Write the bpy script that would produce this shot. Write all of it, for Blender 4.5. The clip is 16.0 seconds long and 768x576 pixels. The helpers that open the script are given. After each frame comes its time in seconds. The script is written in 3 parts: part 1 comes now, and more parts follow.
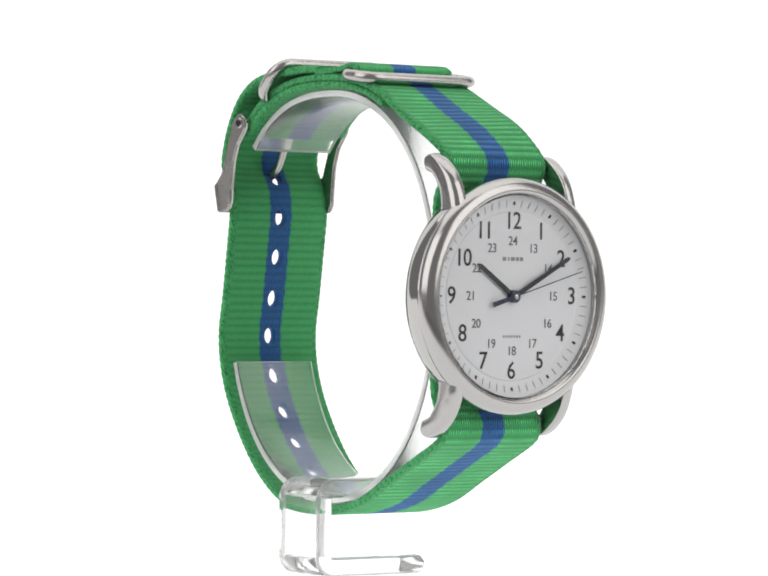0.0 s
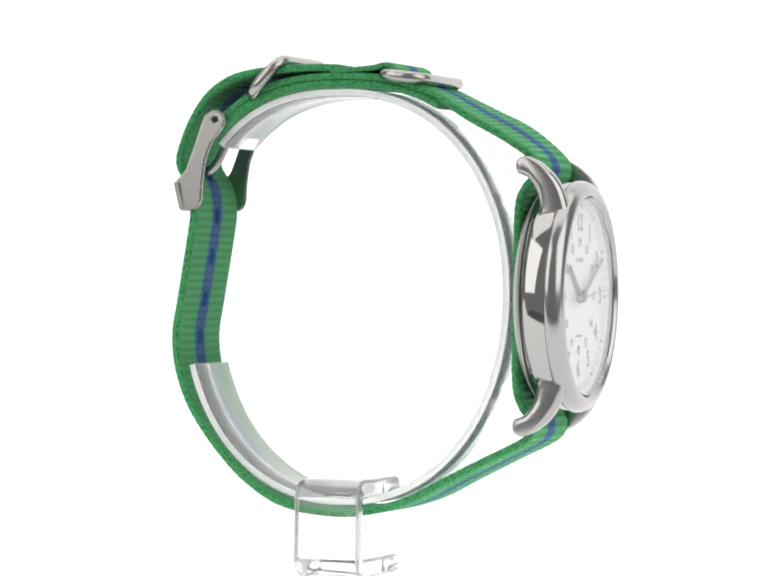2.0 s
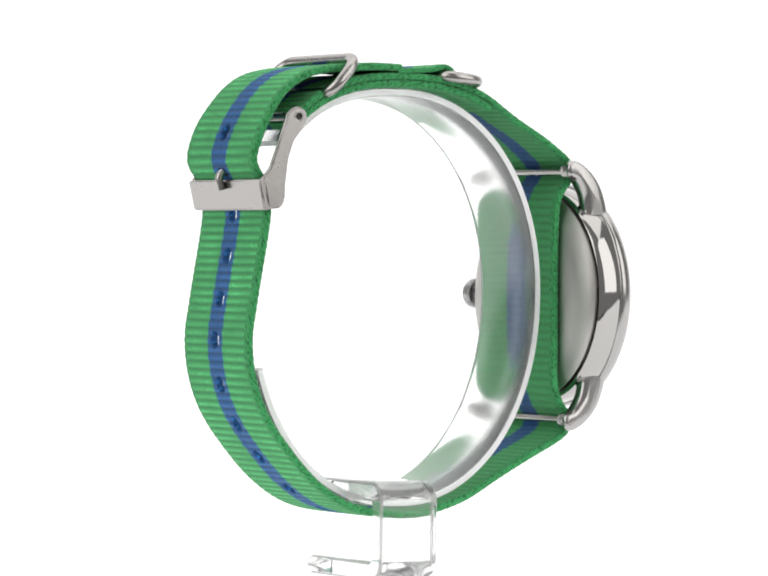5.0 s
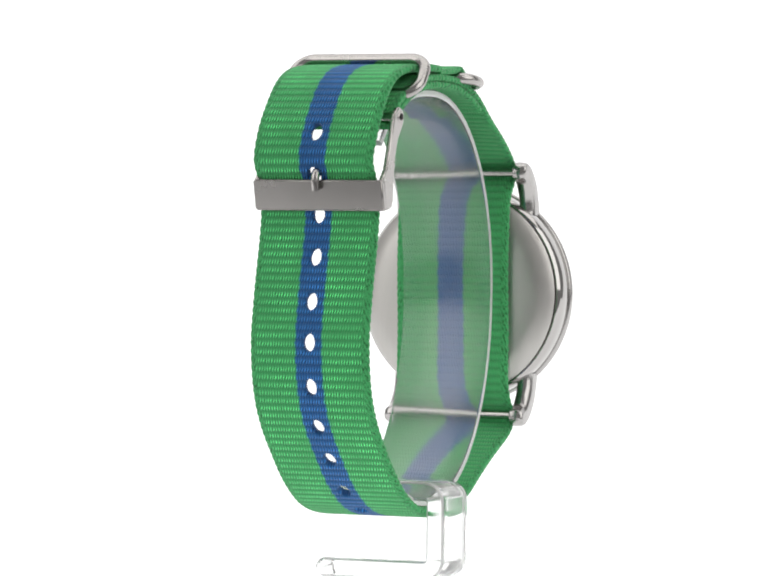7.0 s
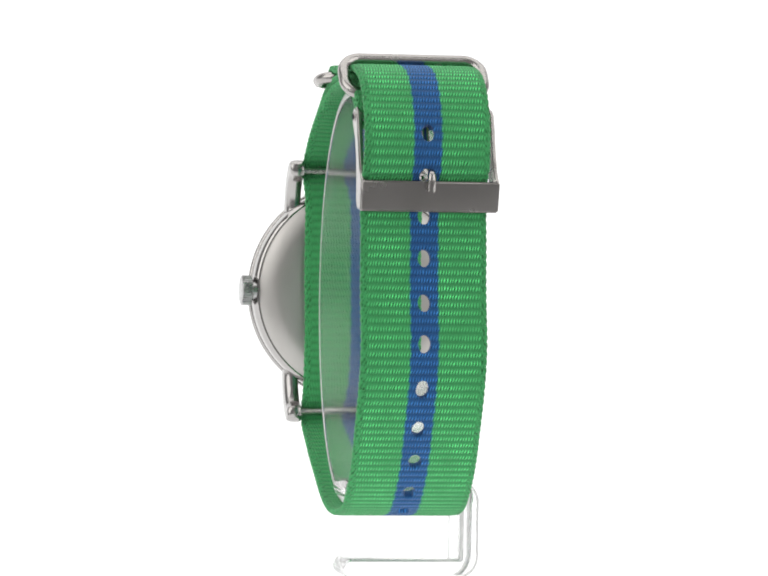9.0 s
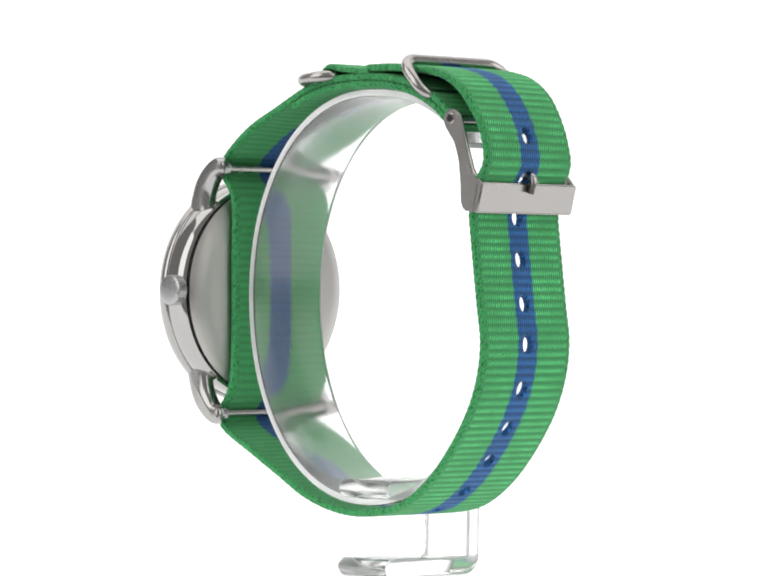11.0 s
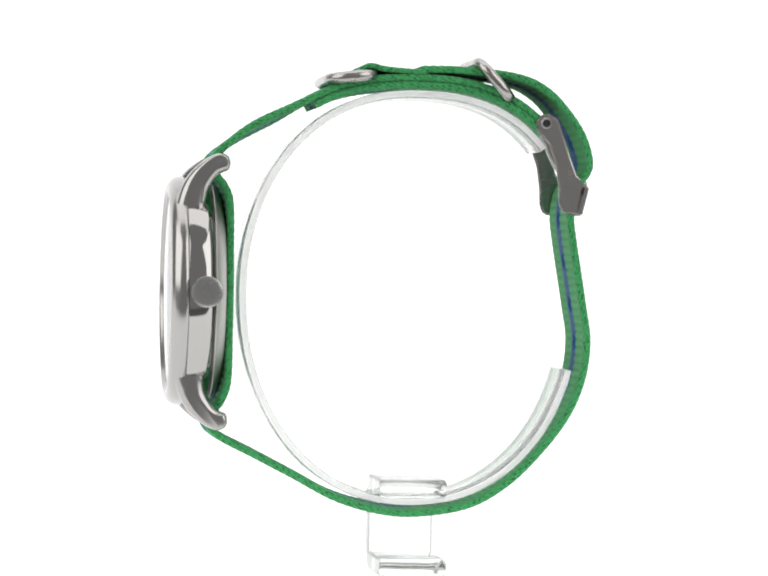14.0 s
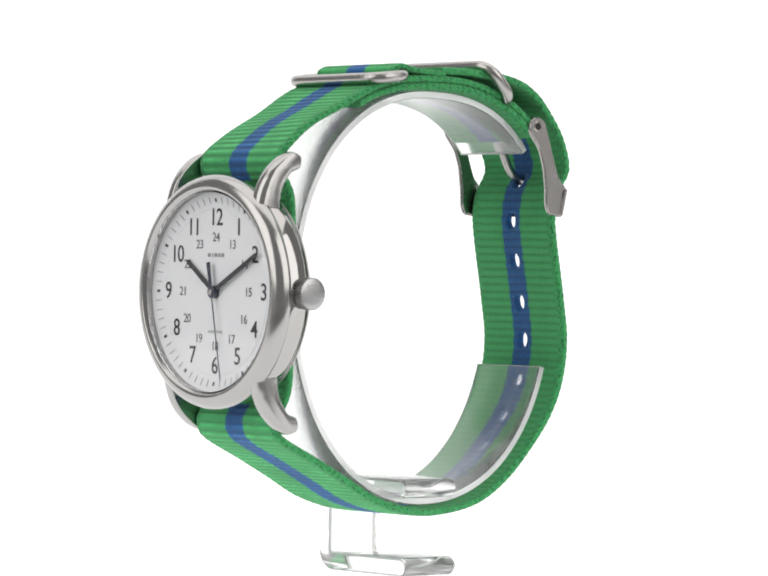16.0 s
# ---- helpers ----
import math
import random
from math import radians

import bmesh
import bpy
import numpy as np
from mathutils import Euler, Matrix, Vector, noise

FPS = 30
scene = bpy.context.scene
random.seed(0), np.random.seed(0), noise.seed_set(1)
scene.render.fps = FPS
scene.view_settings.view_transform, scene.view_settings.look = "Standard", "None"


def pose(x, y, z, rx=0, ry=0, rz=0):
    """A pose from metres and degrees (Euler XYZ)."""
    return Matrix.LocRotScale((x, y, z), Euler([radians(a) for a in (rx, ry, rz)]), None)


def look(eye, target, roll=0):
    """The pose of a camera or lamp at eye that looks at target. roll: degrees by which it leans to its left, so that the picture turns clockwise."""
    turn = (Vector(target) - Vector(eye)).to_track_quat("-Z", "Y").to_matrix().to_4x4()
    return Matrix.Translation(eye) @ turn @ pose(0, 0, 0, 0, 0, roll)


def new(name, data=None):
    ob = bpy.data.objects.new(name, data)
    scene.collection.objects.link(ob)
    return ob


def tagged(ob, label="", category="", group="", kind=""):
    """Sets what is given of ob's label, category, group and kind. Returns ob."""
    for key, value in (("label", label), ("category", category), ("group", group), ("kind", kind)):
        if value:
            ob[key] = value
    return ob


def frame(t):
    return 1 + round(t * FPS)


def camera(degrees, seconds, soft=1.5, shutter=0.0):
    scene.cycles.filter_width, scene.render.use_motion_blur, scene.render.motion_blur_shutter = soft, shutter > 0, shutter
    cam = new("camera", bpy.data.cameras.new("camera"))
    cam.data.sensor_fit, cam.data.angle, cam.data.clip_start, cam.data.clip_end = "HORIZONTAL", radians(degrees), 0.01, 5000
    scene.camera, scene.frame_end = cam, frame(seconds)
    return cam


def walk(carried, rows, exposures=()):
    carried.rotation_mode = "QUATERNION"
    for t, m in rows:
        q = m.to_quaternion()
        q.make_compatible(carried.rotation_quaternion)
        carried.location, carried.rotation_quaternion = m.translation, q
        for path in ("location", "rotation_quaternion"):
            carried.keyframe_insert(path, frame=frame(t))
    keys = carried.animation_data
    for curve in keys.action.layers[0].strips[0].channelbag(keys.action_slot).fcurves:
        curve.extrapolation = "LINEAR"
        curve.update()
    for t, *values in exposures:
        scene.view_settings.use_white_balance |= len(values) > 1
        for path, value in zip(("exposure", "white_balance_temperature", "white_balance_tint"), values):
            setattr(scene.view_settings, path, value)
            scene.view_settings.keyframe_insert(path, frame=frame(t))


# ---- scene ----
# The subject stands on a light table and turns about the upright line x = y = 0.
MM = 0.001
LIFT = 46.9  # height of the watch's own origin over the light table, in mm
OFF = -1.5  # the watch sits a little off the turning axis

cam = camera(10.66, 16.0, soft=2.0)
EYE = Vector((0, -0.6906, (LIFT + 5.52) * MM))
YAW, PITCH, ROLL = radians(0.008), radians(0.346), 0.78
AIM = EYE + Vector((math.sin(YAW) * math.cos(PITCH), math.cos(YAW) * math.cos(PITCH), -math.sin(PITCH)))
walk(cam, [(0, look(EYE, AIM, ROLL)), (16, look(EYE, AIM, ROLL))])

# turn of the subject in degrees, and how far the turning axis strays sideways, in mm
TURN = [(0.0, 37.9, 0.67), (0.5, 46.3, 0.46), (1.0, 54.9, 0.25), (1.5, 63.4, 0.02), (2.0, 72.0, -0.33), (2.5, 80.4, -0.58), (3.0, 88.7, -0.95),
        (3.5, 97.3, -0.49), (4.0, 105.9, 0.0), (4.5, 114.4, 0.18), (5.5, 131.5, 0.38), (6.5, 148.7, 0.40), (7.0, 157.3, 0.34), (7.5, 165.4, 0.17),
        (8.0, 174.1, 0.0), (8.5, 182.3, 0.05), (9.0, 190.6, -0.09), (10.0, 207.8, -0.35), (11.0, 225.0, -0.58), (11.5, 233.7, -0.60),
        (12.0, 242.2, -0.46), (12.5, 250.6, -0.30), (13.0, 259.3, 0.12), (13.5, 267.9, 0.41), (14.0, 276.3, 0.40), (14.5, 284.7, 0.12),
        (15.0, 292.9, -0.05), (15.5, 301.6, 0.15), (16.0, 310.3, 0.12)]


def turned(a, aside):
    return pose(aside * MM, 0, LIFT * MM, 0, 0, a) @ Matrix.Translation((OFF * MM, 0, 0))


# ---- light ----
world = bpy.data.worlds.new("studio")
scene.world = world
world.use_nodes = True
world.node_tree.nodes["Background"].inputs[0].default_value = (1.0, 0.99, 0.98, 1)
world.node_tree.nodes["Background"].inputs[1].default_value = 0.28


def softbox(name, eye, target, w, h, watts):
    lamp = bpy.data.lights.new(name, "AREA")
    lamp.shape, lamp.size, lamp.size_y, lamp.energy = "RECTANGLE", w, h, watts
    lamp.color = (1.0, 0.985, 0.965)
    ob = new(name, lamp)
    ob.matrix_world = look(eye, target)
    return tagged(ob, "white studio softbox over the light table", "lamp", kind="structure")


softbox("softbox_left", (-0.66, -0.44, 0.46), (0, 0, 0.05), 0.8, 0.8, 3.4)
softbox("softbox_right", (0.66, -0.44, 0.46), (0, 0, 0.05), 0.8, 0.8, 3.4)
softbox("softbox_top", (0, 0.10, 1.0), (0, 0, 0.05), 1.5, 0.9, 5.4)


# ---- materials ----
def material(name):
    m = bpy.data.materials.new(name)
    m.use_nodes = True
    return m, m.node_tree.nodes, m.node_tree.links, m.node_tree.nodes["Principled BSDF"]


def metal(name, colour, rough, grain=0.02, scale=900, stretch=(1, 1, 1)):
    m, n, l, b = material(name)
    b.inputs["Base Color"].default_value = (*colour, 1)
    b.inputs["Metallic"].default_value = 1
    tc, mp = n.new("ShaderNodeTexCoord"), n.new("ShaderNodeMapping")
    mp.inputs["Scale"].default_value = stretch
    l.new(tc.outputs["Object"], mp.inputs[0])
    fine, broad = n.new("ShaderNodeTexNoise"), n.new("ShaderNodeTexNoise")
    fine.inputs["Scale"].default_value, broad.inputs["Scale"].default_value = scale * 4, scale / 4
    l.new(mp.outputs[0], fine.inputs["Vector"]), l.new(mp.outputs[0], broad.inputs["Vector"])
    r = n.new("ShaderNodeMapRange")
    r.inputs["To Min"].default_value, r.inputs["To Max"].default_value = rough * 0.8, rough * 1.25
    l.new(broad.outputs["Fac"], r.inputs["Value"]), l.new(r.outputs[0], b.inputs["Roughness"])
    bump = n.new("ShaderNodeBump")
    bump.inputs["Strength"].default_value, bump.inputs["Distance"].default_value = grain, 0.0002
    l.new(fine.outputs["Fac"], bump.inputs["Height"]), l.new(bump.outputs[0], b.inputs["Normal"])
    return m


def plain(name, colour, rough, metallic=0.0, vary=0.06, scale=700):
    m, n, l, b = material(name)
    b.inputs["Roughness"].default_value, b.inputs["Metallic"].default_value = rough, metallic
    tex, ramp = n.new("ShaderNodeTexNoise"), n.new("ShaderNodeMix")
    ramp.data_type = "RGBA"
    tc = n.new("ShaderNodeTexCoord")
    l.new(tc.outputs["Object"], tex.inputs["Vector"])
    tex.inputs["Scale"].default_value = scale
    ramp.inputs["A"].default_value = (*[c * (1 - vary) for c in colour], 1)
    ramp.inputs["B"].default_value = (*[min(1, c * (1 + vary)) for c in colour], 1)
    l.new(tex.outputs["Fac"], ramp.inputs["Factor"]), l.new(ramp.outputs["Result"], b.inputs["Base Color"])
    return m


def clear(name, ior, tint, rough=0.0, pass_on=1.0):
    m, n, l, b = material(name)
    b.inputs["Base Color"].default_value = (*tint, 1)
    b.inputs["Transmission Weight"].default_value, b.inputs["IOR"].default_value = pass_on, ior
    b.inputs["Roughness"].default_value = rough
    return m


def webbing():
    """Woven nylon: green with a blue middle stripe; the UV map is in millimetres across and along."""
    m, n, l, b = material("nylon_webbing")

    def math_node(op, a, c=None):
        k = n.new("ShaderNodeMath")
        k.operation = op
        for i, val in enumerate((a, c)):
            if val is None:
                continue
            if isinstance(val, (int, float)):
                k.inputs[i].default_value = val
            else:
                l.new(val, k.inputs[i])
        return k.outputs[0]

    uv, sep = n.new("ShaderNodeUVMap"), n.new("ShaderNodeSeparateXYZ")
    uv.uv_map = "mm"
    l.new(uv.outputs[0], sep.inputs[0])
    w, s = sep.outputs[0], sep.outputs[1]
    rib = math_node("FLOOR", math_node("DIVIDE", s, RIB))
    odd = math_node("MODULO", rib, 2.0)
    noise_fine, noise_broad = n.new("ShaderNodeTexNoise"), n.new("ShaderNodeTexNoise")
    noise_fine.inputs["Scale"].default_value, noise_broad.inputs["Scale"].default_value = 3.0, 0.25
    l.new(uv.outputs[0], noise_fine.inputs["Vector"]), l.new(uv.outputs[0], noise_broad.inputs["Vector"])
    # short bright floats between the ribs, uneven and slightly slanted; each row shifts against the last
    row_noise = n.new("ShaderNodeTexWhiteNoise")
    row_noise.noise_dimensions = "1D"
    l.new(rib, row_noise.inputs["W"])
    drift, patch = n.new("ShaderNodeTexNoise"), n.new("ShaderNodeTexNoise")
    drift.inputs["Scale"].default_value, drift.inputs["Detail"].default_value = 1.1, 3
    patch.inputs["Scale"].default_value, patch.inputs["Detail"].default_value = 0.16, 2
    l.new(uv.outputs[0], drift.inputs["Vector"]), l.new(uv.outputs[0], patch.inputs["Vector"])
    phase = math_node("ADD", math_node("MULTIPLY", math_node("ADD", w, math_node("MULTIPLY", s, 0.22)), 2 * math.pi / 0.47), math_node("MULTIPLY", row_noise.outputs["Value"], 6.28))
    phase = math_node("ADD", phase, math_node("MULTIPLY", drift.outputs["Fac"], 7.0))
    thread = math_node("SINE", phase)
    edge = math_node("ADD", math_node("ABSOLUTE", w), math_node("MULTIPLY", math_node("SUBTRACT", noise_fine.outputs["Fac"], 0.5), 0.5))
    edge = math_node("ADD", edge, math_node("MULTIPLY", odd, 0.12))
    stripe = n.new("ShaderNodeMapRange")
    stripe.inputs["From Min"].default_value, stripe.inputs["From Max"].default_value = 2.2, 2.5
    stripe.inputs["To Min"].default_value, stripe.inputs["To Max"].default_value = 1, 0
    l.new(edge, stripe.inputs["Value"])
    mix = n.new("ShaderNodeMix")
    mix.data_type = "RGBA"
    mix.inputs["A"].default_value, mix.inputs["B"].default_value = (0.064, 0.40, 0.132, 1), (0.022, 0.112, 0.31, 1)
    l.new(stripe.outputs[0], mix.inputs["Factor"])
    hsv = n.new("ShaderNodeHueSaturation")
    l.new(mix.outputs["Result"], hsv.inputs["Color"])
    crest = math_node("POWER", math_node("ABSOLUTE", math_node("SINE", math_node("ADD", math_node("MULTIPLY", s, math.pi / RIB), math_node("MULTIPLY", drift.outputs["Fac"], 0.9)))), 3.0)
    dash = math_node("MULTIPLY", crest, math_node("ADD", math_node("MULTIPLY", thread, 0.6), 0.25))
    rim_uv, rim_sep = n.new("ShaderNodeUVMap"), n.new("ShaderNodeSeparateXYZ")
    rim_uv.uv_map = "rim"
    l.new(rim_uv.outputs[0], rim_sep.inputs[0])
    across = math_node("ABSOLUTE", rim_sep.outputs[0])
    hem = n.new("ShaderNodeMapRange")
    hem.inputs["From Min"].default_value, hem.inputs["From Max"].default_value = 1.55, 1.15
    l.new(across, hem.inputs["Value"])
    body = math_node("SUBTRACT", 1.0, hem.outputs[0])
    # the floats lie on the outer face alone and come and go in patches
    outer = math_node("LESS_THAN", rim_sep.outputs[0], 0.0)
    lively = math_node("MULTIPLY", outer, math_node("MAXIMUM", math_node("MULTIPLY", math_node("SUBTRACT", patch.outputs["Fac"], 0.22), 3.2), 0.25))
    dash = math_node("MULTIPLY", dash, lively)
    # valleys between the ribs are darkened in the colour, as their shade
    rib_shade = math_node("ABSOLUTE", math_node("SINE", math_node("MULTIPLY", s, math.pi / RIB)))
    val = math_node("ADD", math_node("ADD", 0.76, math_node("MULTIPLY", math_node("MULTIPLY", math_node("SUBTRACT", rib_shade, 1.0), body), 0.26)), math_node("MULTIPLY", math_node("MULTIPLY", dash, body), 1.6))
    val = math_node("ADD", val, math_node("MULTIPLY", noise_fine.outputs["Fac"], 0.16))
    val = math_node("ADD", val, math_node("MULTIPLY", noise_broad.outputs["Fac"], 0.12))
    # selvedge: noise darkens the colour for the shade in gaps between turning threads
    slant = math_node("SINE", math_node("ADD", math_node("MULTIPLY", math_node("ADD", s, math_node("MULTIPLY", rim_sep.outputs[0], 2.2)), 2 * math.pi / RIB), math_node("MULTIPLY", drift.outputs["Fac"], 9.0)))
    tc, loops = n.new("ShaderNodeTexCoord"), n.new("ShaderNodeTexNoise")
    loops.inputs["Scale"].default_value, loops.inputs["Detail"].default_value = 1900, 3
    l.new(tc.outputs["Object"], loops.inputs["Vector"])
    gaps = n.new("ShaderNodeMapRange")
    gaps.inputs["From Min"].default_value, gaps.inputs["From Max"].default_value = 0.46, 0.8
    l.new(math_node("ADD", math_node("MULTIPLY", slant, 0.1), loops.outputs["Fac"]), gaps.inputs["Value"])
    gap_shade = gaps.outputs[0]
    val = math_node("SUBTRACT", val, math_node("MULTIPLY", math_node("MULTIPLY", hem.outputs[0], gap_shade), 0.7))
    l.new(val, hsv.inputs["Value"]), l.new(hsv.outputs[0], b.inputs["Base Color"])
    b.inputs["Roughness"].default_value = 0.85
    b.inputs["Specular IOR Level"].default_value = 0.18
    b.inputs["Sheen Weight"].default_value, b.inputs["Sheen Roughness"].default_value = 0.15, 0.5
    bump = n.new("ShaderNodeBump")
    bump.inputs["Strength"].default_value, bump.inputs["Distance"].default_value = 0.8, 0.00014
    l.new(math_node("ADD", math_node("MULTIPLY", thread, 0.5), noise_fine.outputs["Fac"]), bump.inputs["Height"])
    l.new(bump.outputs[0], b.inputs["Normal"])
    return m


RIB = 1.32  # mm between two ribs of the webbing
STEEL = metal("polished_steel", (0.45, 0.438, 0.428), 0.07, 0.012)
BEZEL = metal("soft_steel", (0.43, 0.42, 0.411), 0.2, 0.012)
SATIN = metal("satin_steel", (0.42, 0.405, 0.392), 0.25, 0.015)
BRUSHED = metal("brushed_steel", (0.48, 0.468, 0.45), 0.42, 0.10, 900, (8, 1, 1))
CROWN = metal("satin_crown_steel", (0.46, 0.458, 0.46), 0.28, 0.03)
WEB = webbing()
FROSTED = clear("moulded_acrylic", 1.49, (0.99, 0.994, 0.99), 0.15, 0.98)
ACRYLIC = clear("clear_acrylic", 1.45, (0.985, 0.988, 0.986), 0.05, 0.95)
DULL = clear("dull_acrylic_rim", 1.3, (1.0, 1.0, 1.0), 0.4, 0.68)
# grey tint on the strip's corners stands for refracted dark edge lines
CORNER_GREY = clear("grey_corner_line", 1.45, (0.5, 0.5, 0.5), 0.35, 0.5)
CRYSTAL = clear("coated_mineral_glass", 1.25, (1, 1, 1))
DIAL = plain("silver_white_dial", (0.62, 0.628, 0.645), 0.45, vary=0.02, scale=3000)
FAINT = plain("light_grey_print", (0.22, 0.22, 0.23), 0.5)
BLACK = plain("black_print", (0.012, 0.012, 0.014), 0.5)
GREY = plain("dark_grey_print", (0.09, 0.09, 0.10), 0.5)
HAND = plain("dark_hand_lacquer", (0.018, 0.019, 0.022), 0.3)
NAVY = plain("navy_hand_lacquer", (0.02, 0.023, 0.05), 0.3)
FLOOR = plain("dark_vinyl", (0.36, 0.36, 0.362), 0.6, vary=0.2, scale=8)
DARK = plain("recess_shade", (0.02, 0.02, 0.02), 0.6)

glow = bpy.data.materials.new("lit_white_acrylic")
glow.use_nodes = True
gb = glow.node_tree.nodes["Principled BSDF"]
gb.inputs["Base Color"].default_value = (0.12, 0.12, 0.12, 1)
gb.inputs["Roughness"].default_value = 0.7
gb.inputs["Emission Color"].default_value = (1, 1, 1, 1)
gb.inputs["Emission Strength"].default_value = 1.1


# ---- building helpers: millimetres, x across the strap, v towards the dial, z up ----
def part(name, bm, mat, parent, label="", smooth=30, loc=(0, 0, 0)):
    me = bpy.data.meshes.new(name)
    bmesh.ops.recalc_face_normals(bm, faces=bm.faces)
    bm.to_mesh(me)
    bm.free()
    return link(name, me, mat, parent, label, smooth, loc)


def link(name, me, mat, parent, label="", smooth=30, loc=(0, 0, 0)):
    me.transform(Matrix.Diagonal((MM, MM, MM, 1)))
    me.materials.append(mat)
    if smooth:
        me.set_sharp_from_angle(angle=radians(smooth))
        me.shade_smooth() if smooth >= 180 else None
    ob = new(name, me)
    ob.parent = parent
    ob.location = [c * MM for c in loc]
    if label:
        ob["label"] = label
    return ob


def smooth_path(points, step, closed=False):
    """An even walk along a Catmull-Rom line through the points."""
    p = np.array(points, float)
    p = np.vstack([p[-1], p, p[0], p[1]]) if closed else np.vstack([2 * p[0] - p[1], p, 2 * p[-1] - p[-2]])
    out = []
    for i in range(1, len(p) - 2):
        for k in np.linspace(0, 1, 40, endpoint=False):
            a, b, c, d = p[i - 1:i + 3]
            out.append(0.5 * (2 * b + (c - a) * k + (2 * a - 5 * b + 4 * c - d) * k * k + (3 * b - a - 3 * c + d) * k ** 3))
    if not closed:
        out.append(p[-2])
    else:
        out.append(out[0])
    out = np.array(out)
    s = np.concatenate([[0], np.cumsum(np.linalg.norm(np.diff(out, axis=0), axis=1))])
    n = max(2, int(round(s[-1] / step)) + 1)
    q = np.linspace(0, s[-1], n)
    return np.stack([np.interp(q, s, out[:, i]) for i in range(out.shape[1])], 1), q


def tube(path, radius, closed=False, sides=14):
    """A round wire along a list of 3D points."""
    bm = bmesh.new()
    p = [Vector(q) for q in path]
    n = len(p)
    rings = []
    side = None
    for i in range(n):
        a, b = (p[i - 1], p[(i + 1) % n]) if closed else (p[max(0, i - 1)], p[min(n - 1, i + 1)])
        t = (b - a).normalized()
        if side is None:
            side = t.orthogonal().normalized()
        side = (side - t * side.dot(t)).normalized()
        up = t.cross(side)
        rings.append([bm.verts.new(p[i] + radius * (math.cos(2 * math.pi * k / sides) * side + math.sin(2 * math.pi * k / sides) * up)) for k in range(sides)])
    if closed:
        first = Vector(rings[0][0].co)
        shift = min(range(sides), key=lambda k: (rings[-1][k].co - first).length)
    for i in range(n if closed else n - 1):
        for k in range(sides):
            a, b = rings[i], rings[(i + 1) % n]
            o = shift if closed and i == n - 1 else 0
            q = [a[(k + o) % sides], a[(k + 1 + o) % sides], b[(k + 1) % sides], b[k]]
            bm.faces.new(q)
    if not closed:
        bm.faces.new(rings[0]), bm.faces.new(rings[-1][::-1])
    return bm


def lathe(profile, seg=128, axis="v", close=False):
    """Turns (radius, height) pairs about the watch's axis (v) or the crown's (x)."""
    bm = bmesh.new()
    rows = []
    for r, h in profile:
        if r < 1e-6:
            rows.append([bm.verts.new((0, -h, 0) if axis == "v" else (h, 0, 0))])
        else:
            ring = []
            for k in range(seg):
                c, s = r * math.cos(2 * math.pi * k / seg), r * math.sin(2 * math.pi * k / seg)
                ring.append(bm.verts.new((c, -h, s) if axis == "v" else (h, c, s)))
            rows.append(ring)
    pairs = list(zip(rows, rows[1:])) + ([(rows[-1], rows[0])] if close else [])
    for a, b in pairs:
        for k in range(seg):
            j = (k + 1) % seg
            if len(a) == 1 and len(b) > 1:
                bm.faces.new((a[0], b[k], b[j]))
            elif len(b) == 1 and len(a) > 1:
                bm.faces.new((a[k], b[0], a[j]))
            elif len(a) > 1:
                bm.faces.new((a[k], b[k], b[j], a[j]))
    return bm


def slab(outline, x0, x1, bevel=0.25, seg=2):
    """A plate with an outline of (v, z) corners, from x0 to x1, its edges rounded."""
    bm = bmesh.new()
    a = [bm.verts.new((x0, -v, z)) for v, z in outline]
    b = [bm.verts.new((x1, -v, z)) for v, z in outline]
    n = len(a)
    bm.faces.new(a), bm.faces.new(b[::-1])
    for i in range(n):
        bm.faces.new((a[i], b[i], b[(i + 1) % n], a[(i + 1) % n]))
    bmesh.ops.recalc_face_normals(bm, faces=bm.faces)
    if bevel:
        bmesh.ops.bevel(bm, geom=bm.edges[:], offset=bevel, segments=seg, affect="EDGES", clamp_overlap=True)
    return bm


def rounded_loop(w, h, r, n=8):
    """Corner-rounded rectangle round the origin, as (a, b) pairs."""
    out = []
    for cx, cy, a0 in ((w / 2 - r, h / 2 - r, 0), (-w / 2 + r, h / 2 - r, 90), (-w / 2 + r, -h / 2 + r, 180), (w / 2 - r, -h / 2 + r, 270)):
        for k in range(n + 1):
            a = radians(a0 + 90 * k / n)
            out.append((cx + r * math.cos(a), cy + r * math.sin(a)))
    return out


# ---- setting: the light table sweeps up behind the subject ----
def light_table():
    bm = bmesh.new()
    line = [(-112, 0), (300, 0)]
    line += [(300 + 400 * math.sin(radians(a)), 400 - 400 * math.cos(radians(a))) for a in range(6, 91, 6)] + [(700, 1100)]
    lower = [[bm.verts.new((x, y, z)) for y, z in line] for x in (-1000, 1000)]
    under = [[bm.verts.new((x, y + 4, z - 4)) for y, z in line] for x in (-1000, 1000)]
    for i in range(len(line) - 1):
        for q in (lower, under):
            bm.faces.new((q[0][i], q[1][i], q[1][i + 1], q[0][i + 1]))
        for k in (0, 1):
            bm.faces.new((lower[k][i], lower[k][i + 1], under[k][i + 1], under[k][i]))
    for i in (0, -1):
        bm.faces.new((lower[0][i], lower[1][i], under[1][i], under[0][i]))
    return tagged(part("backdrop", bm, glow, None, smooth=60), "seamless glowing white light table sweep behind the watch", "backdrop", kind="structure")


